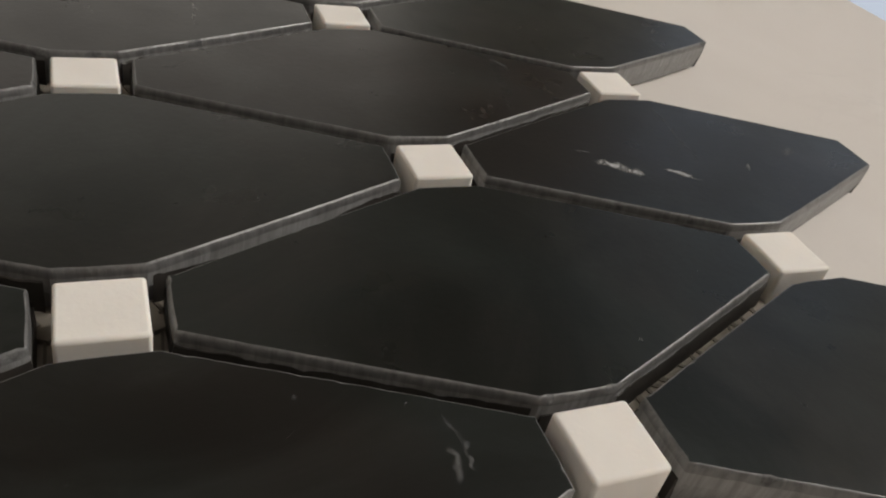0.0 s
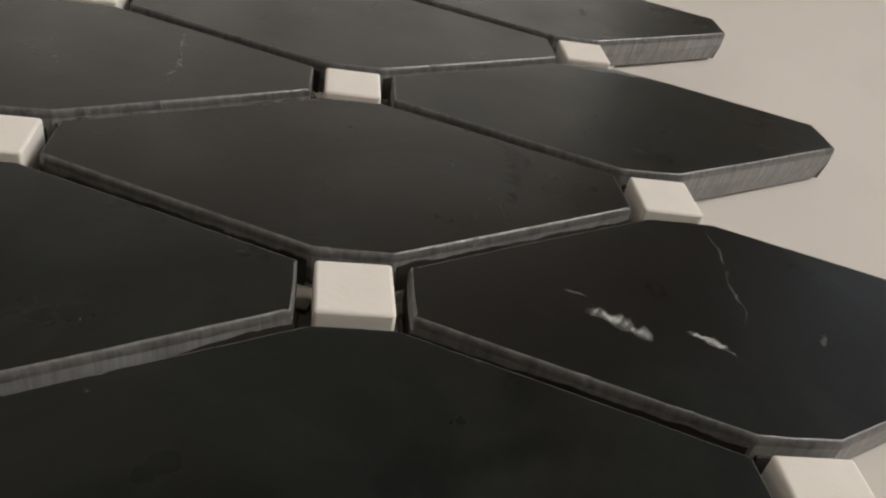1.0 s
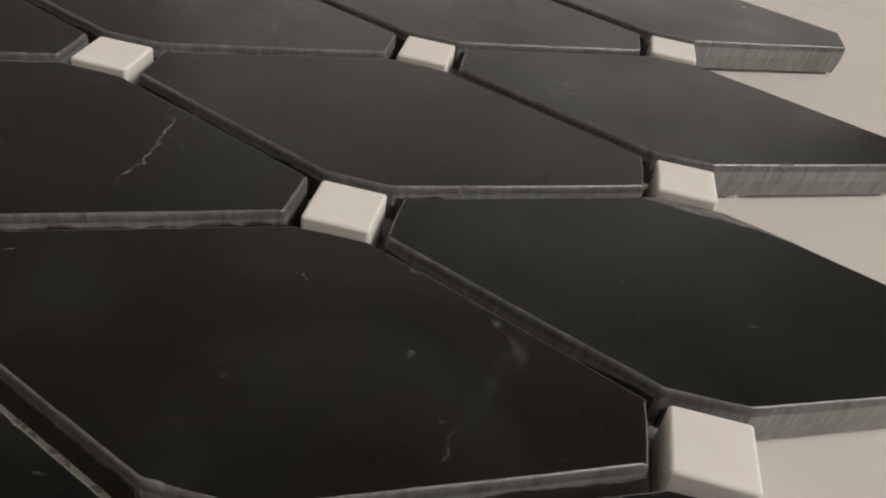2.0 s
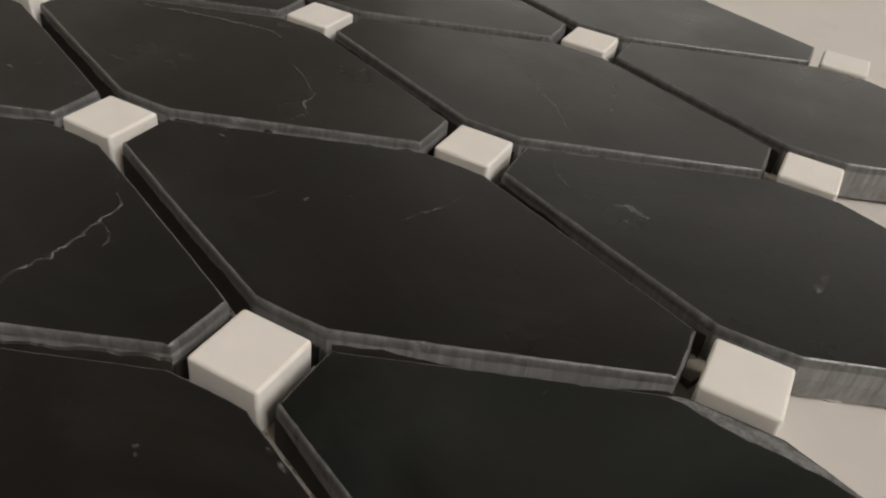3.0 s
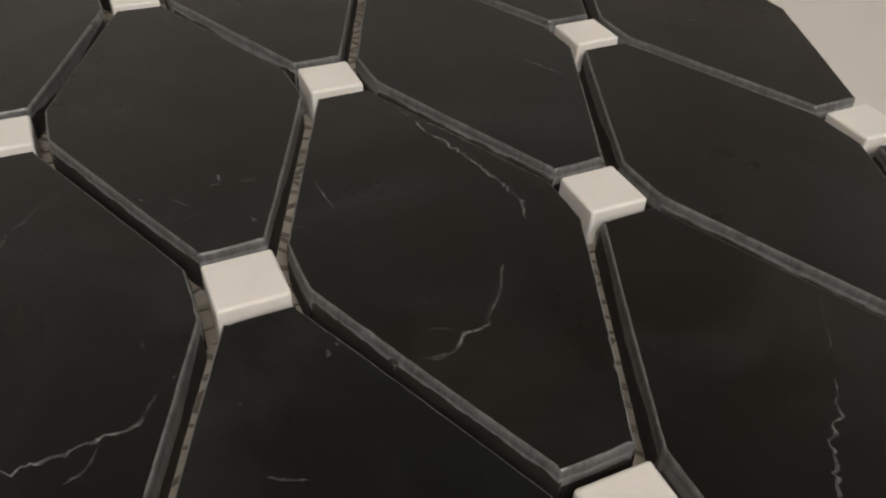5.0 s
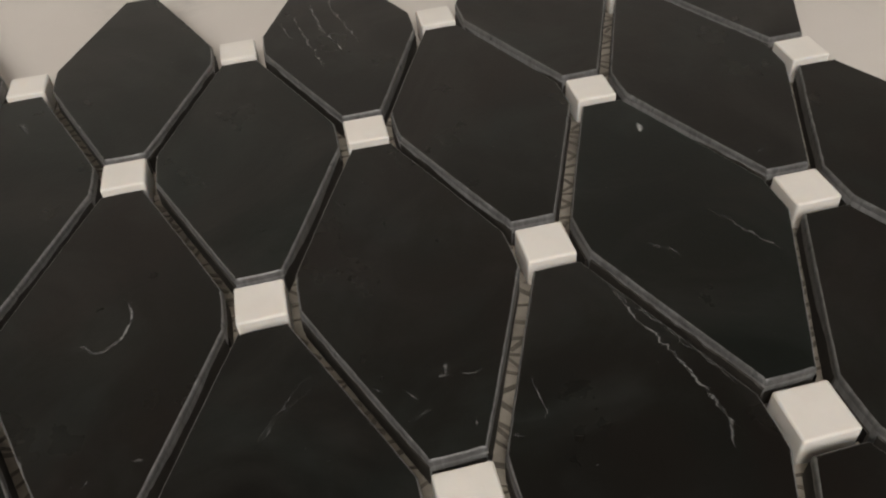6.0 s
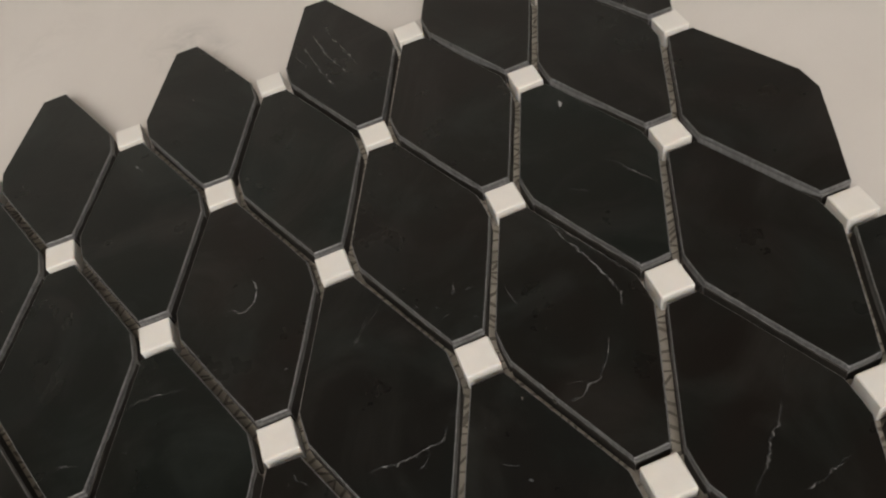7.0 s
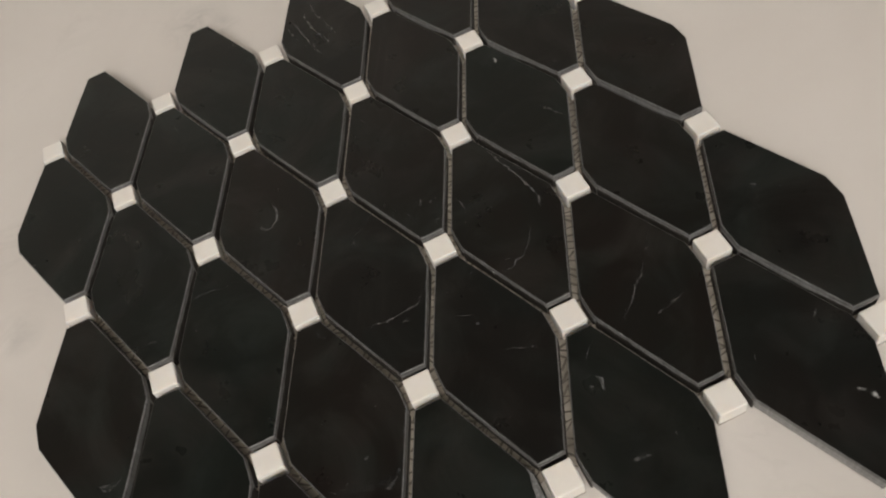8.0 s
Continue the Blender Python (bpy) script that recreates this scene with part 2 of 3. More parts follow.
# ---- the table ----
TX0, TX1, TY0, TY1 = -0.85, 0.311, -0.62, 0.86
table = tagged(new("table"), "table with a cream stone top under the mosaic sheet", "table")
table.location = (0, 0, FLOOR_Z)
part("tabletop", box_bm(TX0, TY0, -FLOOR_Z - 0.03, TX1, TY1, -FLOOR_Z, bevel=0.003, segments=3), TABLE, table, "cream stone top with faint grey veins")
part("apron", box_bm(TX0 + 0.07, TY0 + 0.07, -FLOOR_Z - 0.10, TX1 - 0.07, TY1 - 0.07, -FLOOR_Z - 0.031), WOOD, table)
for lx in (TX0 + 0.1, TX1 - 0.1):
    for ly in (TY0 + 0.1, TY1 - 0.1):
        part("leg", box_bm(lx - 0.028, ly - 0.028, 0.0, lx + 0.028, ly + 0.028, -FLOOR_Z - 0.1005, bevel=0.004), WOOD, table)

# ---- the mosaic sheet ----
A, B = 0.05, 0.028397           # half lattice steps along x and y
TOP, BED = 0.0077, 0.0008       # upper face, and the backing on which the pieces are glued
I0, I1, J0, J1 = -2, 3, -3, 6   # lattice range of the sheet
LX, LY, CX, CY = 0.0428, 0.0213, 0.0053, 0.00485   # reach of a black piece, and half its cut-off ends

sheet = tagged(new("mosaic_sheet"), "black marble and white dot mosaic sheet lying on the table", "tile sheet")


def broken_depth(x, y):
    """How far the break along one blunt end reaches into its piece."""
    if y < 0.01:
        return 0.0
    stops = ((-0.0088, 0.0), (-0.0056, 0.0013), (-0.0033, 0.0022), (0.0018, 0.0030), (0.0053, 0.0029), (0.0069, 0.0026), (0.0103, 0.0013), (0.0160, 0.0005), (0.0215, 0.0))
    for (x0, d0), (x1, d1) in zip(stops, stops[1:]):
        if x0 <= x < x1:
            return (d0 + (d1 - d0) * (x - x0) / (x1 - x0)) * (1 + 0.10 * noise.noise(Vector((x * 900, 2.0, 0))))
    return 0.0


def stone_piece(seed, broken=False):
    """One elongated eight-sided marble piece with sawn sides and a slightly worn upper edge."""
    rnd = random.Random(seed)
    corners = [(LX, -CY), (LX, CY), (CX, LY), (-CX, LY), (-LX, CY), (-LX, -CY), (-CX, -LY), (CX, -LY)]
    corners = [Vector((x + rnd.uniform(-1, 1) * 0.00018, y + rnd.uniform(-1, 1) * 0.00018)) for x, y in corners]
    outline = []
    for k, c in enumerate(corners):
        d = corners[(k + 1) % 8]
        steps = 44 if (d - c).length > 0.02 else 12
        side = (d - c).normalized()
        out = Vector((side.y, -side.x))
        for s in range(steps):
            f = s / steps
            p = c.lerp(d, f)
            bow = 0.00012 * math.sin(f * math.pi)
            outline.append((p + out * bow, out, f))
    bm = bmesh.new()
    rings, rough_at, chip_at = [], set(), set()
    chips = [(rnd.randrange(len(outline)), rnd.uniform(0.0004, 0.0007), rnd.randint(0, 1)) for _ in range(6)]
    turns = (0.0, 0.22, 0.42, 0.62, 0.82, 1.0)     # along the quarter round, from the side to the upper face
    for level in range(2 + len(turns)):
        ring = []
        for k, (p, out, f) in enumerate(outline):
            wob = noise.noise(Vector((p.x * 420, p.y * 420, seed * 3.7)))
            fine = noise.noise(Vector((p.x * 1900, p.y * 1900, seed * 1.3)))
            wide, tall = 0.00044 + 0.00008 * wob + 0.00003 * fine, 0.0013 + 0.0002 * wob
            for at, size, reach in chips:
                if abs(k - at) <= reach:
                    wide = max(wide, size * (1 - 0.7 * abs(k - at) / (reach + 1)))
                    chip_at.add(k)
            deep = broken_depth(p.x, p.y) if broken else 0.0
            if deep > wide and level > 1:
                g = turns[level - 2]
                y, z = p.y - deep * g * g, TOP - (0.0001 + 0.13 * deep) * (1 - g)
                ring.append(bm.verts.new((p.x, y, z)))
                rough_at.add(k)
            elif level == 0:
                ring.append(bm.verts.new((p.x - out.x * 0.0008, p.y - out.y * 0.0008, BED)))
            elif level == 1:
                ring.append(bm.verts.new((p.x - out.x * 0.00005, p.y - out.y * 0.00005, TOP - 0.0034 + 0.0003 * wob)))
            else:
                g = turns[level - 2] * math.pi / 2
                back = wide * (1 - math.cos(g))
                ring.append(bm.verts.new((p.x - out.x * back, p.y - out.y * back, TOP - tall * (1 - math.sin(g)))))
        rings.append(ring)
    n = len(outline)
    for level, (lo, hi) in enumerate(zip(rings, rings[1:])):
        for k in range(n):
            f = bm.faces.new((lo[k], lo[(k + 1) % n], hi[(k + 1) % n], hi[k]))
            f.smooth = level > 1
            if level < 2:
                f.material_index = 1
            elif k in rough_at:
                f.material_index = 0 if level < 4 else 3
            else:
                f.material_index = 3 if k in chip_at else 2
    bm.faces.new(rings[-1]).material_index = 0
    bm.faces.new(list(reversed(rings[0]))).material_index = 1
    return mesh_of("marble_tile", bm, MARBLE, SAWN, ARRIS, CHIPPED)


def white_piece(seed):
    """One small white square with softened edges."""
    rnd = random.Random(100 + seed)
    bm = bmesh.new()
    h = 0.00495 + rnd.uniform(-1, 1) * 0.00005
    box(bm, -h, -h, BED, h, h, TOP + 0.00012, bevel=0.0005, segments=3)
    for v in bm.verts:
        v.co.x += 0.00006 * noise.noise(v.co * 260 + Vector((seed, 0, 0)))
        v.co.y += 0.00006 * noise.noise(v.co * 260 + Vector((0, seed, 0)))
    me = mesh_of("white_dot", bm, WHITE)
    for p in me.polygons:
        p.use_smooth = p.area < 1.5e-5
    return me


# backing film, threads, and dark strips that stand in for joint shade
film = bmesh.new()
joint_shade = bmesh.new()
thread = bmesh.new()
rnd = random.Random(7)


def slab(bm, cx, cy, ang, length, width, z0, z1):
    m = pose(cx, cy, 0, 0, 0, math.degrees(ang))
    vs = [bm.verts.new(m @ Vector((sx * length / 2, sy * width / 2, z))) for z in (z0, z1) for sx, sy in ((-1, -1), (1, -1), (1, 1), (-1, 1))]
    for f in ((3, 2, 1, 0), (4, 5, 6, 7), (0, 1, 5, 4), (1, 2, 6, 5), (2, 3, 7, 6), (3, 0, 4, 7)):
        bm.faces.new([vs[k] for k in f])


def shade_strip(bm, cx, cy, ang, sign, length, off, seed):
    """A ragged dark strip that puts shade on the foot of one joint wall."""
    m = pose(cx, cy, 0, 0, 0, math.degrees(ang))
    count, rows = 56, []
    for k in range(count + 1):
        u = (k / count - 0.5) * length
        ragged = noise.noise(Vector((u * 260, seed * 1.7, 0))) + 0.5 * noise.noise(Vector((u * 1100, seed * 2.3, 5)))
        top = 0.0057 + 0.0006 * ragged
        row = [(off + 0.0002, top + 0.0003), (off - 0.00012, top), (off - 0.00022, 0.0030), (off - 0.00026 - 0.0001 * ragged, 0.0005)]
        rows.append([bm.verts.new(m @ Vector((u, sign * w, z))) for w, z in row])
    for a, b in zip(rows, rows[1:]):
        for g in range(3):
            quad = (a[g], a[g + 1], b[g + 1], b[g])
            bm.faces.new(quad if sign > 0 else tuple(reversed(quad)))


def inside(i, j):
    return I0 <= i <= I1 and J0 <= j <= J1


n_strip = 0
for i in range(I0, I1 + 1):
    for j in range(J0, J1 + 1):
        if (i + j) % 2 == 0:
            continue
        inner = all(inside(i + a, j + b) for a, b in ((1, 0), (-1, 0), (0, 1), (0, -1)))
        half = 0.0160 if inner else 0.0098
        slab(film, i * A, j * B, 0, half, half, 0.0002, 0.00062)
        if inner:
            for k in range(-2, 3):
                slab(thread, i * A + k * 0.0032 + rnd.uniform(-3, 3) * 1e-4, j * B, radians(90 + rnd.uniform(-5, 5)), half, 0.00035, 0.0005, 0.00085)
        for di, dk in ((1, 0), (-1, 0), (0, 1), (0, -1)):
            if inside(i + di, j + dk):
                reach = A - LX if di else B - LY
                # dark slab that shades the gap between a dot and its neighbour
                slab(joint_shade, i * A + di * (reach + 0.0001), j * B + dk * (reach + 0.0001), 0 if dk else radians(90), 0.0090, 0.0007, 0.0006, 0.0048)
        for dj in (1, -1):
            ni, nj = i + 1, j + dj
            if not inside(ni, nj) or not (inside(i + 1, j) and inside(i, j + dj)):
                continue
            n_strip += 1
            mx, my = (i + 0.5) * A, (j + 0.5 * dj) * B
            ang = math.atan2(dj * (LY - CY), LX - CX)
            ln = 0.0570
            slab(film, mx, my, ang, ln - 0.012, 0.0062, 0.0002, 0.0014 + 0.00001 * (n_strip % 3))
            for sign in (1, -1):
                shade_strip(joint_shade, mx, my, ang, sign, ln - 0.0165, 0.00144, n_strip * 2 + sign)
            s = -ln / 2 + 0.0085
            while s < ln / 2 - 0.008:
                lean = rnd.uniform(-0.95, 0.95)
                slab(thread, mx + math.cos(ang) * s, my + math.sin(ang) * s, radians(90) + lean + 0.35 * ang, rnd.uniform(0.0026, 0.0050), rnd.uniform(0.0004, 0.0010), 0.0012, 0.0016)
                s += 0.0030 + rnd.uniform(-0.0016, 0.0016)
tagged(part("backing_film", film, FILM, sheet, "grey-brown glued mesh backing"), kind="stuff")
tagged(part("glue_bead", joint_shade, GLUE_AND_SHADE, sheet, "dark strips that stand in for shade at the joint feet"), kind="stuff")
tagged(part("backing_thread", thread, THREAD, sheet, "dark mesh threads in the joints"), kind="stuff")

black_meshes = [stone_piece(k) for k in range(8)]
white_meshes = [white_piece(k) for k in range(4)]
TILES = {}
BROWN = {(2, 0), (1, 3), (0, 2), (0, 0), (2, 4), (-1, 3), (1, 5), (-2, 4), (1, -3), (0, 6)}
GREEN = {(3, 1), (3, 3), (-1, 1), (0, 4), (-1, -1), (-2, -2), (1, -1), (2, -2), (0, -2), (-2, 0), (3, -3), (-1, -3)}
rnd = random.Random(11)
for i in range(I0, I1 + 1):
    for j in range(J0, J1 + 1):
        if (i + j) % 2 == 0:
            ob = new("marble_tile", rnd.choice(black_meshes))
            turn = 180 * rnd.randint(0, 1)
            ob.matrix_basis = pose(i * A + rnd.uniform(-1, 1) * 0.0001, j * B + rnd.uniform(-1, 1) * 0.0001, rnd.uniform(-1, 1) * 0.00006, 0, 0, turn + rnd.uniform(-0.2, 0.2))
            if (i, j) == (3, 1):
                turn = 0
                ob.data = stone_piece(2, broken=True)
                ob.matrix_basis = pose(i * A, j * B, 0)
            shade = rnd.uniform(0.9, 1.1)
            tone = (0.0065, 0.0055, 0.0048) if (i, j) in BROWN else (0.0048, 0.0058, 0.0051) if (i, j) in GREEN else (0.0056, 0.0054, 0.0050)
            ob.color = (*(c * shade for c in tone), 1)
            TILES[i, j] = (ob, turn)
        else:
            ob = new("white_dot", rnd.choice(white_meshes))
            ob.matrix_basis = pose(i * A, j * B, rnd.uniform(-0.5, 1) * 0.0001, 0, 0, 90 * rnd.randint(0, 3) + rnd.uniform(-1.3, 1.3))
        ob.parent = sheet


# dark glue spots on the joint walls
for gx, gy in ((0.0702, 0.0700), (0.1038, 0.1577), (0.0670, 0.0184)):
    bm = bmesh.new()
    bmesh.ops.create_icosphere(bm, subdivisions=2, radius=0.0006)
    for v in bm.verts:
        v.co = Vector((v.co.x * 1.5, v.co.y * 0.8, v.co.z * 1.1)) + Vector((gx, gy, TOP - (0.0017 if gy == 0.0700 else 0.0045))) + 0.0002 * noise.noise_vector(v.co * 1500)
    part("glue_spot", bm, GLUE_AND_SHADE, sheet, "dark glue spot in a joint")


# ---- veins and scuffs on single pieces ----
def mark(i, j, width, tone, *points, wander=1.0):
    """A pale vein or scuff on piece (i, j), through points in millimetres from its middle."""
    ob, turn = TILES[i, j]
    pts = [Vector((x, y)) * (-0.001 if turn else 0.001) for x, y in points]
    bm = bmesh.new()
    rim = bm.loops.layers.color.new("rim")
    seed = Vector((i * 7.3, j * 3.1, width * 5))
    z = TOP + 0.00004
    long = sum((b - a).length for a, b in zip(pts, pts[1:])) > 0.004
    bright = {}
    if long:
        path = []
        for a, b in zip(pts, pts[1:]):
            steps = max(2, int((b - a).length / 0.00025))
            path += [a.lerp(b, s / steps) for s in range(steps)]
        path.append(pts[-1])
        rows = []
        for k, p in enumerate(path):
            d = (path[min(k + 2, len(path) - 1)] - path[max(k - 2, 0)]).normalized()
            side = Vector((-d.y, d.x))
            f = k / (len(path) - 1)
            q = Vector((p.x, p.y, 0)) + seed
            p = p + side * wander * (0.0007 * noise.noise(q * 350) + 0.0006 * noise.noise(q * 900) + 0.0004 * noise.noise(q * 2300))
            w = 0.0006 * width * (0.3 + 0.7 * math.sin(math.pi * min(max(f, 0.05), 0.95)) ** 0.6) * (1 + 1.1 * wander * noise.noise(q * 900))
            row = [bm.verts.new((*(p + side * w * g), z)) for g in (1, 0.25, -0.25, -1)]
            ends = min(1.0, 6 * f, 6 * (1 - f)) * (0.78 + 0.75 * noise.noise(q * 420) + 0.35 * noise.noise(q * 1500))
            for v, e in zip(row, (0, ends, ends, 0)):
                bright[v] = max(0.0, min(1.0, e))
            rows.append(row)
        for a, b in zip(rows, rows[1:]):
            for g in range(3):
                bm.faces.new((a[g + 1], b[g + 1], b[g], a[g]))
    else:
        d = pts[-1] - pts[0]
        whole, d = d.length + 0.0004 * width, d.normalized()
        side = Vector((-d.y, d.x))
        r3 = random.Random(i * 31 + j * 17 + int(points[0][0] * 10))
        for step in range(3):
            c = (pts[0] + pts[-1]) / 2 + d * whole * r3.uniform(-0.3, 0.3) + side * 0.0003 * width * r3.uniform(-1, 1)
            reach, wide = whole * r3.uniform(0.2, 0.42), 0.00055 * width * r3.uniform(0.5, 1.0)
            rings = []
            for g, e in ((1.0, 0.0), (0.35, r3.uniform(0.3, 0.65))):
                ring = []
                for k in range(12):
                    a = k / 12 * 2 * math.pi
                    u = g * (1 + 0.6 * noise.noise(Vector((math.cos(a), math.sin(a), g + step)) * 1.9 + seed))
                    ring.append(bm.verts.new((*(c + d * math.cos(a) * reach * u + side * math.sin(a) * wide * u), z + step * 0.00001)))
                    bright[ring[-1]] = e
                rings.append(ring)
            for k in range(12):
                bm.faces.new((rings[0][k], rings[0][(k + 1) % 12], rings[1][(k + 1) % 12], rings[1][k]))
            bm.faces.new(rings[1])
    for face in bm.faces:
        for loop in face.loops:
            loop[rim] = (bright[loop.vert],) * 3 + (1,)
    part("vein", bm, vein_material(tone), ob)


mark(2, 2, 0.45, .12, (0.4, 0.2), (2.4, 5.2), (3.6, 8.8), (4.4, 11.2), (5.4, 14.4), (7.0, 15.6), (8.0, 20.0))
mark(0, 2, 0.9, .30, (24.7, 2.3), (28.2, 1.8))
mark(0, 2, 0.5, .20, (28.1, 4.3), (27.8, 6.1), (26.9, 8.6))
mark(0, 2, 0.5, .25, (28.5, -5.9), (29.2, -5.1), (31.5, -3.8))
mark(0, 2, 0.8, .20, (36.8, 4.3), (38.7, 4.4))
mark(0, 2, 0.4, .15, (35.5, -7.0), (34.4, -4.7), (33.4, -1.9))
mark(0, 2, 0.9, .30, (27.4, -10.2), (27.7, -9.6))
mark(1, 3, 0.35, .20, (-20.1, -13.1), (-13.8, -12.9), (-9.1, -13.1))
mark(1, 3, 0.9, .28, (-8.1, -19.0), (-7.8, -17.5))
mark(1, 1, 0.3, .10, (-16.9, -3.3), (-19.9, -0.9), (-22.9, 2.4), (-28.8, 10.3))
mark(0, 0, 0.6, .30, (-8.6, 2.2), (-5.4, 4.0), (-1.2, 4.2), (2.6, 2.4), (4.6, -0.4), (4.6, -2.4), (2.2, -4.2), (3.4, -6.8), wander=0.35)
mark(0, 0, 0.8, .22, (29.9, 5.8), (30.6, 8.0))
mark(0, 0, 0.5, .22, (31.0, -0.3), (33.2, -1.8))
mark(0, 0, 0.4, .15, (-21.9, 13.3), (-18.3, 13.5))
mark(-1, -1, 1.3, .30, (-30.9, 0.7), (-25.6, 3.1))
mark(-1, 1, 0.7, .15, (29.9, -0.5), (29.6, 2.5))
mark(0, 2, 0.7, .28, (-30.3, -4.4), (-27.6, -3.3))
mark(0, 2, 0.5, .14, (-16.8, -2.0), (-13.2, -1.5))
mark(0, 2, 0.7, .20, (27.3, 0.1), (27.1, 3.1))
mark(0, 2, 0.5, .18, (26.7, -11.0), (27.1, -9.9))
mark(0, 2, 0.35, .10, (-26.3, -11.2), (-19.2, -8.7))
mark(-1, 3, 0.6, .20, (5.0, 15.8), (4.8, 19.5))
mark(-1, 3, 0.6, .14, (-10.9, -9.7), (-11.9, -7.2))
mark(0, 4, 1.1, .40, (-32.4, 4.4), (-28.2, 3.7))
mark(0, 4, 0.7, .30, (6.4, -9.8), (8.7, -7.7))
mark(0, 4, 0.7, .30, (7.9, -6.8), (10.9, -5.2))
mark(0, 4, 0.45, .20, (-0.7, 4.2), (4.6, 8.3), (11.0, 11.6), (17.4, 15.3))
mark(-1, 5, 0.9, .22, (36.0, -3.8), (35.5, -1.5))
mark(1, 3, 0.3, .18, (-41.4, 4.4), (-30.6, 8.8), (-22.4, 13.0), (-15.0, 16.3), (-8.4, 19.2), (-3.9, 20.7))
mark(1, 3, 0.5, .25, (-36.3, 6.9), (-25.5, 9.1), (-16.8, 12.1), (-7.9, 13.8), (-1.9, 15.0), (2.8, 15.9))
mark(1, 3, 0.5, .25, (-8.3, 13.2), (-3.1, 14.8), (3.4, 13.1))
mark(1, 3, 0.45, .17, (8.0, 6.6), (13.5, 2.9), (17.0, 0.6), (20.0, -2.2), (20.4, -5.4), (22.6, -8.2), (22.5, -10.6), (21.2, -13.6))
mark(1, 3, 0.35, .16, (20.4, -5.4), (18.2, -8.4), (18.8, -11.2))
mark(1, 3, 0.9, .22, (23.1, -8.9), (22.2, -11.9))
mark(1, 1, 0.5, .22, (14.6, 15.7), (16.6, 13.4), (19.2, 11.6), (19.6, 7.6), (20.0, 3.8), (20.6, -1.4), (19.4, -4.4), (19.2, -6.6), (19.4, -11.6))
mark(1, 1, 0.4, .18, (19.6, 7.6), (23.0, 5.6), (24.2, 2.8))
mark(1, 1, 0.3, .15, (-30.8, 9.2), (-24.4, 2.2), (-16.6, -3.1))
mark(2, 2, 0.8, .26, (-33.8, 6.0), (-32.3, 6.2))
mark(1, -1, 0.45, .17, (-26.0, 10.4), (-27.6, 4.0), (-28.2, -1.6), (-29.0, -6.6), (-26.2, -14.4))
mark(1, -1, 1.0, .16, (-19.4, -2.5), (-18.3, -1.6))
mark(1, -1, 1.0, .16, (-14.4, -12.2), (-13.0, -11.2))
mark(-2, -2, 0.4, .10, (-9.6, 0.1), (-6.6, 11.2), (-3.9, 20.1))
mark(-2, 2, 0.45, .34, (-22.0, -6.6), (-3.2, -4.1), (16.2, 1.2))
mark(-2, 2, 0.45, .30, (-19.1, -12.1), (-0.5, -9.4), (21.2, -5.7))
mark(-2, 2, 0.45, .26, (-13.0, -15.9), (1.0, -13.2))
mark(-2, 2, 0.45, .28, (-27.6, -1.6), (-12.7, 0.7), (11.4, 6.0))
mark(2, 6, 1.6, .20, (-16.6, -2.8), (-13.8, -0.8))
mark(2, 6, 1.1, .32, (-9.7, 5.2), (-8.5, 5.7))
mark(3, 5, 1.6, .45, (15.0, 5.4), (17.4, 7.9))
mark(3, 5, 1.6, .40, (17.8, 8.5), (21.3, 10.6))
mark(3, 5, 0.6, .26, (-13.4, 13.5), (-9.8, 11.4))
mark(3, 5, 0.6, .22, (-8.5, -11.9), (-5.7, -13.8))
mark(3, 3, 0.7, .26, (-23.8, -2.6), (-19.0, -3.3))
mark(3, 3, 1.0, .18, (-21.8, -7.2), (-21.1, -6.8))
mark(3, 3, 0.6, .15, (-12.4, -0.1), (-9.4, 0.2))
mark(3, 3, 0.8, .15, (2.9, 8.9), (4.6, 9.2))
mark(3, 3, 1.2, .12, (4.8, -7.0), (6.0, -0.8))
mark(2, 0, 2.4, .05, (22.8, -8.2), (24.6, -2.1), (25.8, 5.5), (25.0, 10.8))
mark(0, -2, 0.5, .16, (32.1, -3.3), (33.4, 1.4), (35.3, 6.4))
mark(1, -3, 0.8, .10, (31.6, -2.3), (31.9, 4.0))
mark(2, 4, 0.5, .17, (-7.5, 6.6), (-2.0, 1.4), (2.0, -3.4), (6.0, -7.0), (9.6, -11.5), (14.8, -15.7))
mark(2, 4, 0.35, .11, (-19.0, 14.4), (-13.6, 11.0), (-7.5, 6.6))
mark(2, 4, 0.4, .14, (10.1, 14.3), (12.0, 8.4), (14.0, 2.4), (13.9, -0.6), (15.2, -4.8))
mark(2, 2, 1.0, .32, (-12.9, -1.4), (-11.8, -0.3))
mark(2, 2, 0.4, .10, (-19.4, -6.6), (-18.0, -4.5), (-16.7, -0.7))
mark(2, 2, 0.7, .22, (-34.5, 7.4), (-33.4, 7.6))
mark(3, 3, 0.7, .22, (-25.9, -2.8), (-23.5, -1.8), (-19.8, -2.8))
mark(3, 3, 1.1, .25, (-22.9, -6.9), (-21.6, -5.6))
mark(3, 3, 0.4, .14, (-37.7, 3.6), (-34.4, -1.5), (-31.4, -3.6))
mark(2, 2, 0.8, .3, (14.3, 16.6), (15.3, 16.2))
mark(3, -1, 0.7, .50, (-22.6, 2.6), (-20.2, 1.5))
mark(3, -1, 1.9, .50, (-21.2, -1.0), (-18.1, -2.5), (-15.3, -4.6), (-12.5, -6.4))
mark(3, -1, 1.3, .45, (-8.3, -4.1), (-5.7, -5.3), (-3.6, -7.7))
mark(3, -1, 0.6, .35, (-3.6, -7.7), (-2.3, -8.3))
mark(3, -1, 1.2, .28, (12.3, -2.7), (10.3, -6.1))
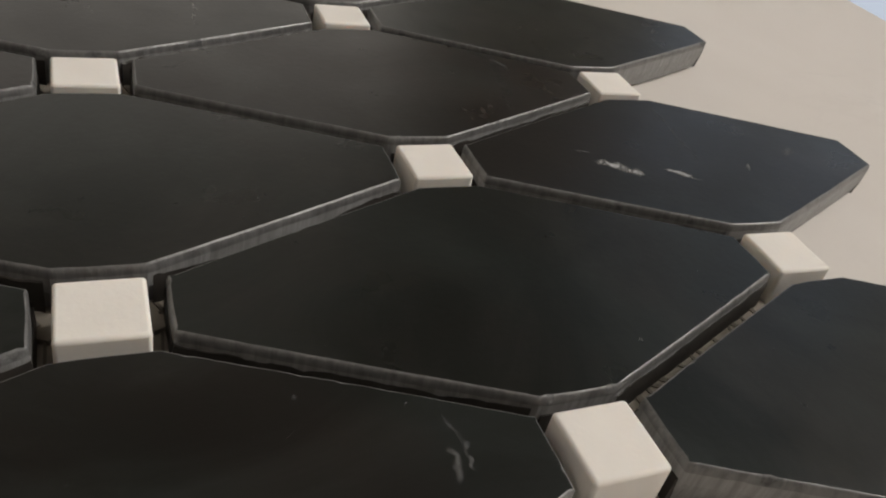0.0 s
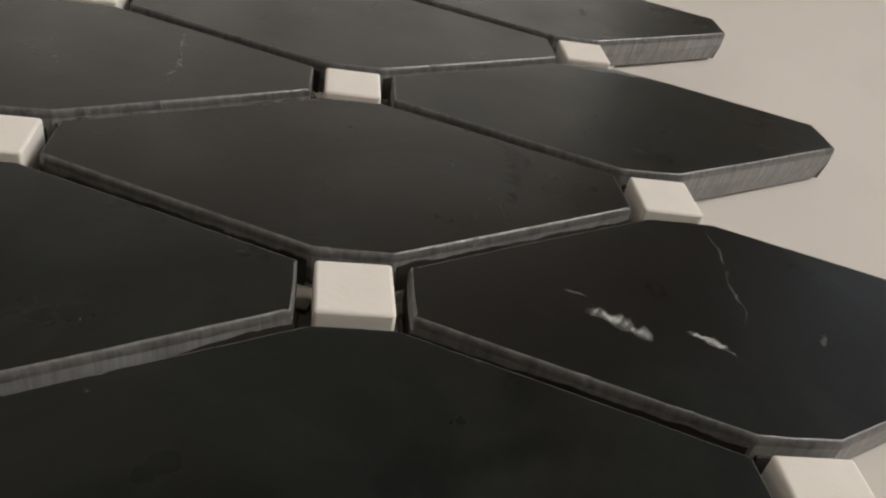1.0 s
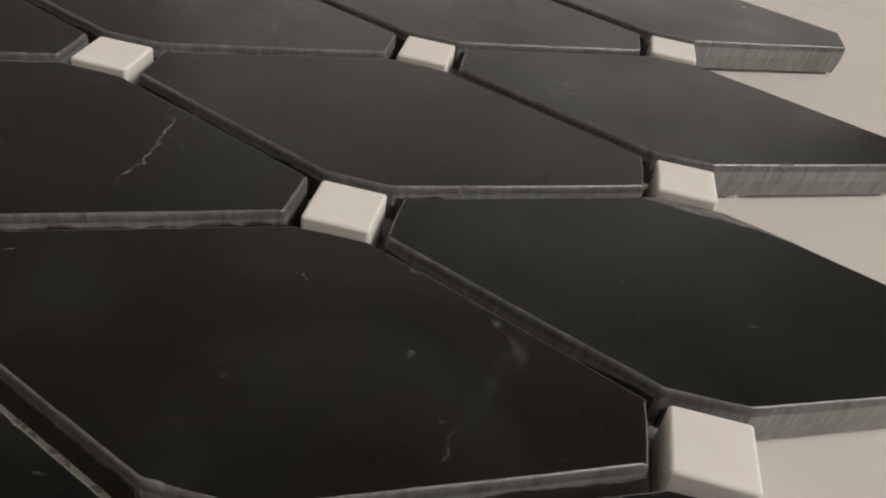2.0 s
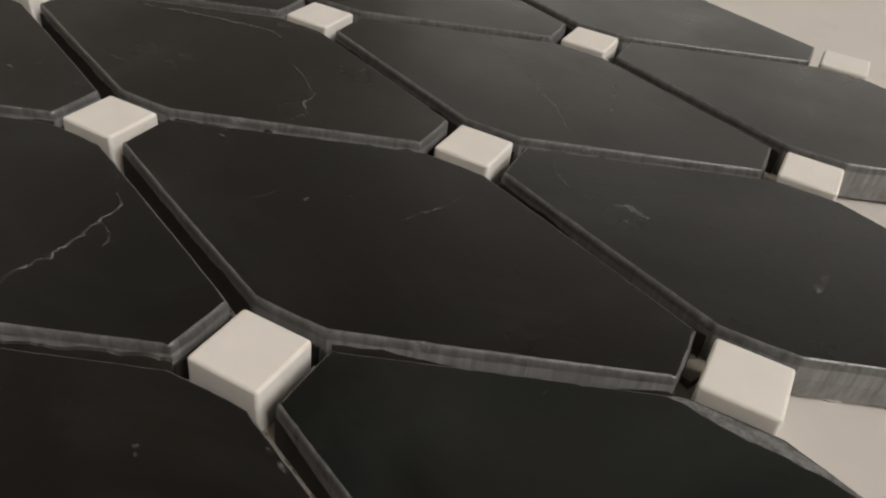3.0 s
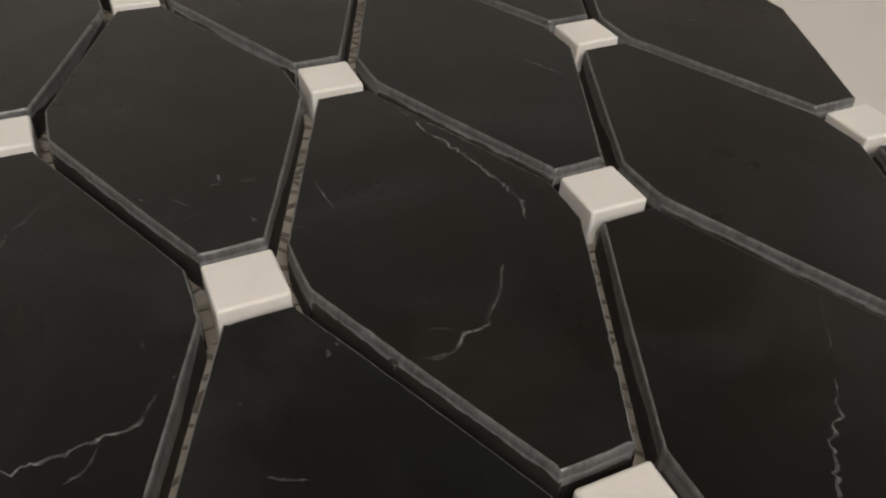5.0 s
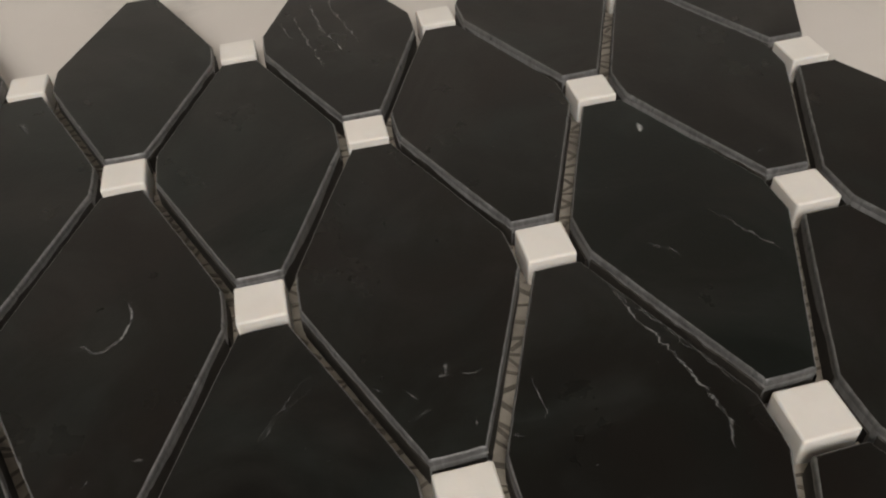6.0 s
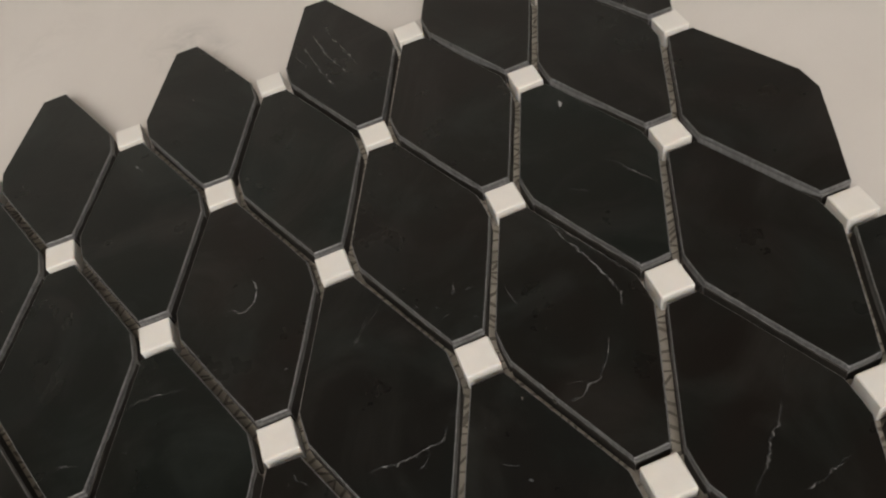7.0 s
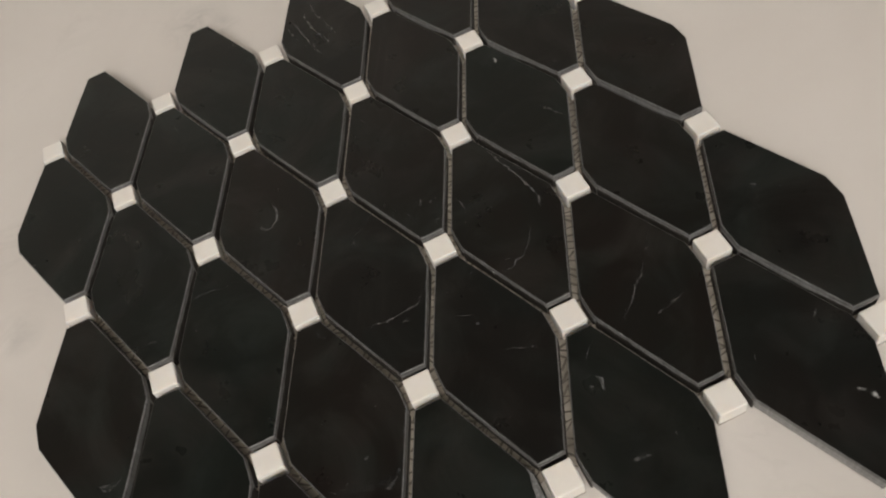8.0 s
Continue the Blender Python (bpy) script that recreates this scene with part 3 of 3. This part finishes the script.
mark(3, -1, 0.4, .12, (2.7, 20.6), (3.9, 14.2), (2.3, 6.8), (1.7, -0.4), (-0.1, -4.8))
mark(3, -1, 1.3, .24, (23.4, -0.1), (27.4, 1.1))
mark(2, 0, 0.7, .08, (20.0, -5.7), (22.1, -5.8))
mark(2, 0, 0.4, .08, (22.0, -5.8), (20.9, -12.5))
mark(2, 0, 0.8, .28, (15.1, 2.9), (15.5, 2.2))
mark(2, 0, 0.7, .22, (-0.1, 11.1), (0.5, 10.9))
mark(2, 0, 0.6, .18, (-3.6, -6.8), (-2.9, -7.2))
mark(2, 0, 0.5, .20, (10.6, 18.1), (13.4, 16.9))
mark(2, 0, 0.4, .14, (-39.2, 1.4), (-36.3, 2.4), (-33.8, 5.3))
mark(1, 1, 0.8, .18, (14.0, 15.8), (13.6, 16.9))
mark(2, 2, 0.6, .2, (33.6, 8.0), (34.6, 7.6))
mark(2, 0, 1.3, .06, (18.3, 14.8), (22.8, 12.8), (26.3, 9.4), (27.7, 5.0), (27.7, 1.4))
mark(2, 0, 0.9, .20, (14.9, 3.3), (15.7, 2.6))
mark(2, 0, 0.6, .3, (9.8, 18.4), (10.8, 18.1))
mark(2, 0, 0.6, .3, (12.1, 17.5), (13.2, 17.1))
mark(2, 0, 0.6, .22, (25.2, 11.7), (26.6, 11.3))
mark(2, 0, 1.0, .12, (-0.9, 11.5), (-0.2, 11.6))
mark(3, 1, 0.8, .20, (6.3, -6.1), (8.1, -6.1))
mark(3, 1, 0.6, .12, (19.2, 3.6), (20.1, 3.3))
mark(2, 2, 0.6, .12, (18.7, 2.1), (19.4, 2.0))
mark(1, -3, 0.6, .14, (32.8, 8.1), (32.9, 4.9), (33.4, 2.2), (32.9, -0.2), (33.4, -1.7))
mark(2, -2, 0.9, .34, (13.7, 16.7), (14.2, 16.1))
mark(2, -2, 0.7, .16, (12.5, -14.1), (12.9, -14.6))
mark(2, -2, 0.7, .14, (-26.5, 9.8), (-26.2, 9.1))
mark(3, -3, 0.7, .16, (-1.0, 13.4), (-0.8, 12.9))
mark(3, -3, 0.9, .10, (-21.7, 0.4), (-21.6, -0.4))
mark(1, -3, 0.8, .12, (17.3, 12.5), (17.8, 12.0))


# ---- dust and pin-prick flaws on every black piece ----
def specks(i, j, count):
    """Small pale flecks and hair scratches scattered over piece (i, j), as one mesh."""
    ob, turn = TILES[i, j]
    r4 = random.Random(500 + 37 * i + 11 * j)
    bm = bmesh.new()
    rim = bm.loops.layers.color.new("rim")
    bright = {}
    for k in range(count):
        x = r4.uniform(-0.036, 0.036)
        y = r4.uniform(-1, 1) * (0.018 - 0.34 * max(0.0, abs(x) - 0.006))
        hair = r4.random() < 0.3
        reach = r4.uniform(0.0005, 0.0013) if hair else r4.uniform(0.00010, 0.00032)
        wide = r4.uniform(0.00005, 0.00010) if hair else reach * r4.uniform(0.5, 1.0)
        way, glow = r4.uniform(0, math.pi), r4.uniform(0.15, 0.75) ** 1.4
        c, d = Vector((x, y)), Vector((math.cos(way), math.sin(way)))
        side = Vector((-d.y, d.x))
        rings = []
        for g, e in ((1.0, 0.0), (0.4, glow)):
            ring = []
            for q in range(8):
                a = q / 8 * 2 * math.pi
                u = g * (1 + 0.5 * noise.noise(Vector((math.cos(a), math.sin(a), k * 3.3 + i + j * 7)) * 1.7))
                ring.append(bm.verts.new((*(c + d * math.cos(a) * reach * u + side * math.sin(a) * wide * u), TOP + 0.00006)))
                bright[ring[-1]] = e
            rings.append(ring)
        for q in range(8):
            bm.faces.new((rings[0][q], rings[0][(q + 1) % 8], rings[1][(q + 1) % 8], rings[1][q]))
        bm.faces.new(rings[1])
    for face in bm.faces:
        for loop in face.loops:
            loop[rim] = (bright[loop.vert],) * 3 + (1,)
    tagged(part("speck", bm, vein_material(0.34), ob, "pale dust flecks and fine scratches"), kind="stuff")


for i, j in TILES:
    specks(i, j, 22)

# ---- a crumb broken off the sheet ----
crumb = bmesh.new()
bmesh.ops.create_icosphere(crumb, subdivisions=2, radius=0.0018)
for v in crumb.verts:
    push = 1 + 0.35 * noise.noise(v.co * 500)
    v.co = Vector((v.co.x * 1.05 * push, v.co.y * 0.6 * push, max(0.0, v.co.z * 0.6 * push + 0.0006)))
chip = tagged(new("stone_chip", mesh_of("stone_chip", crumb, WHITE)), "small white stone crumb lying on the table", "stone chip")
chip.location = (0.1604, 0.0686, 0.0)
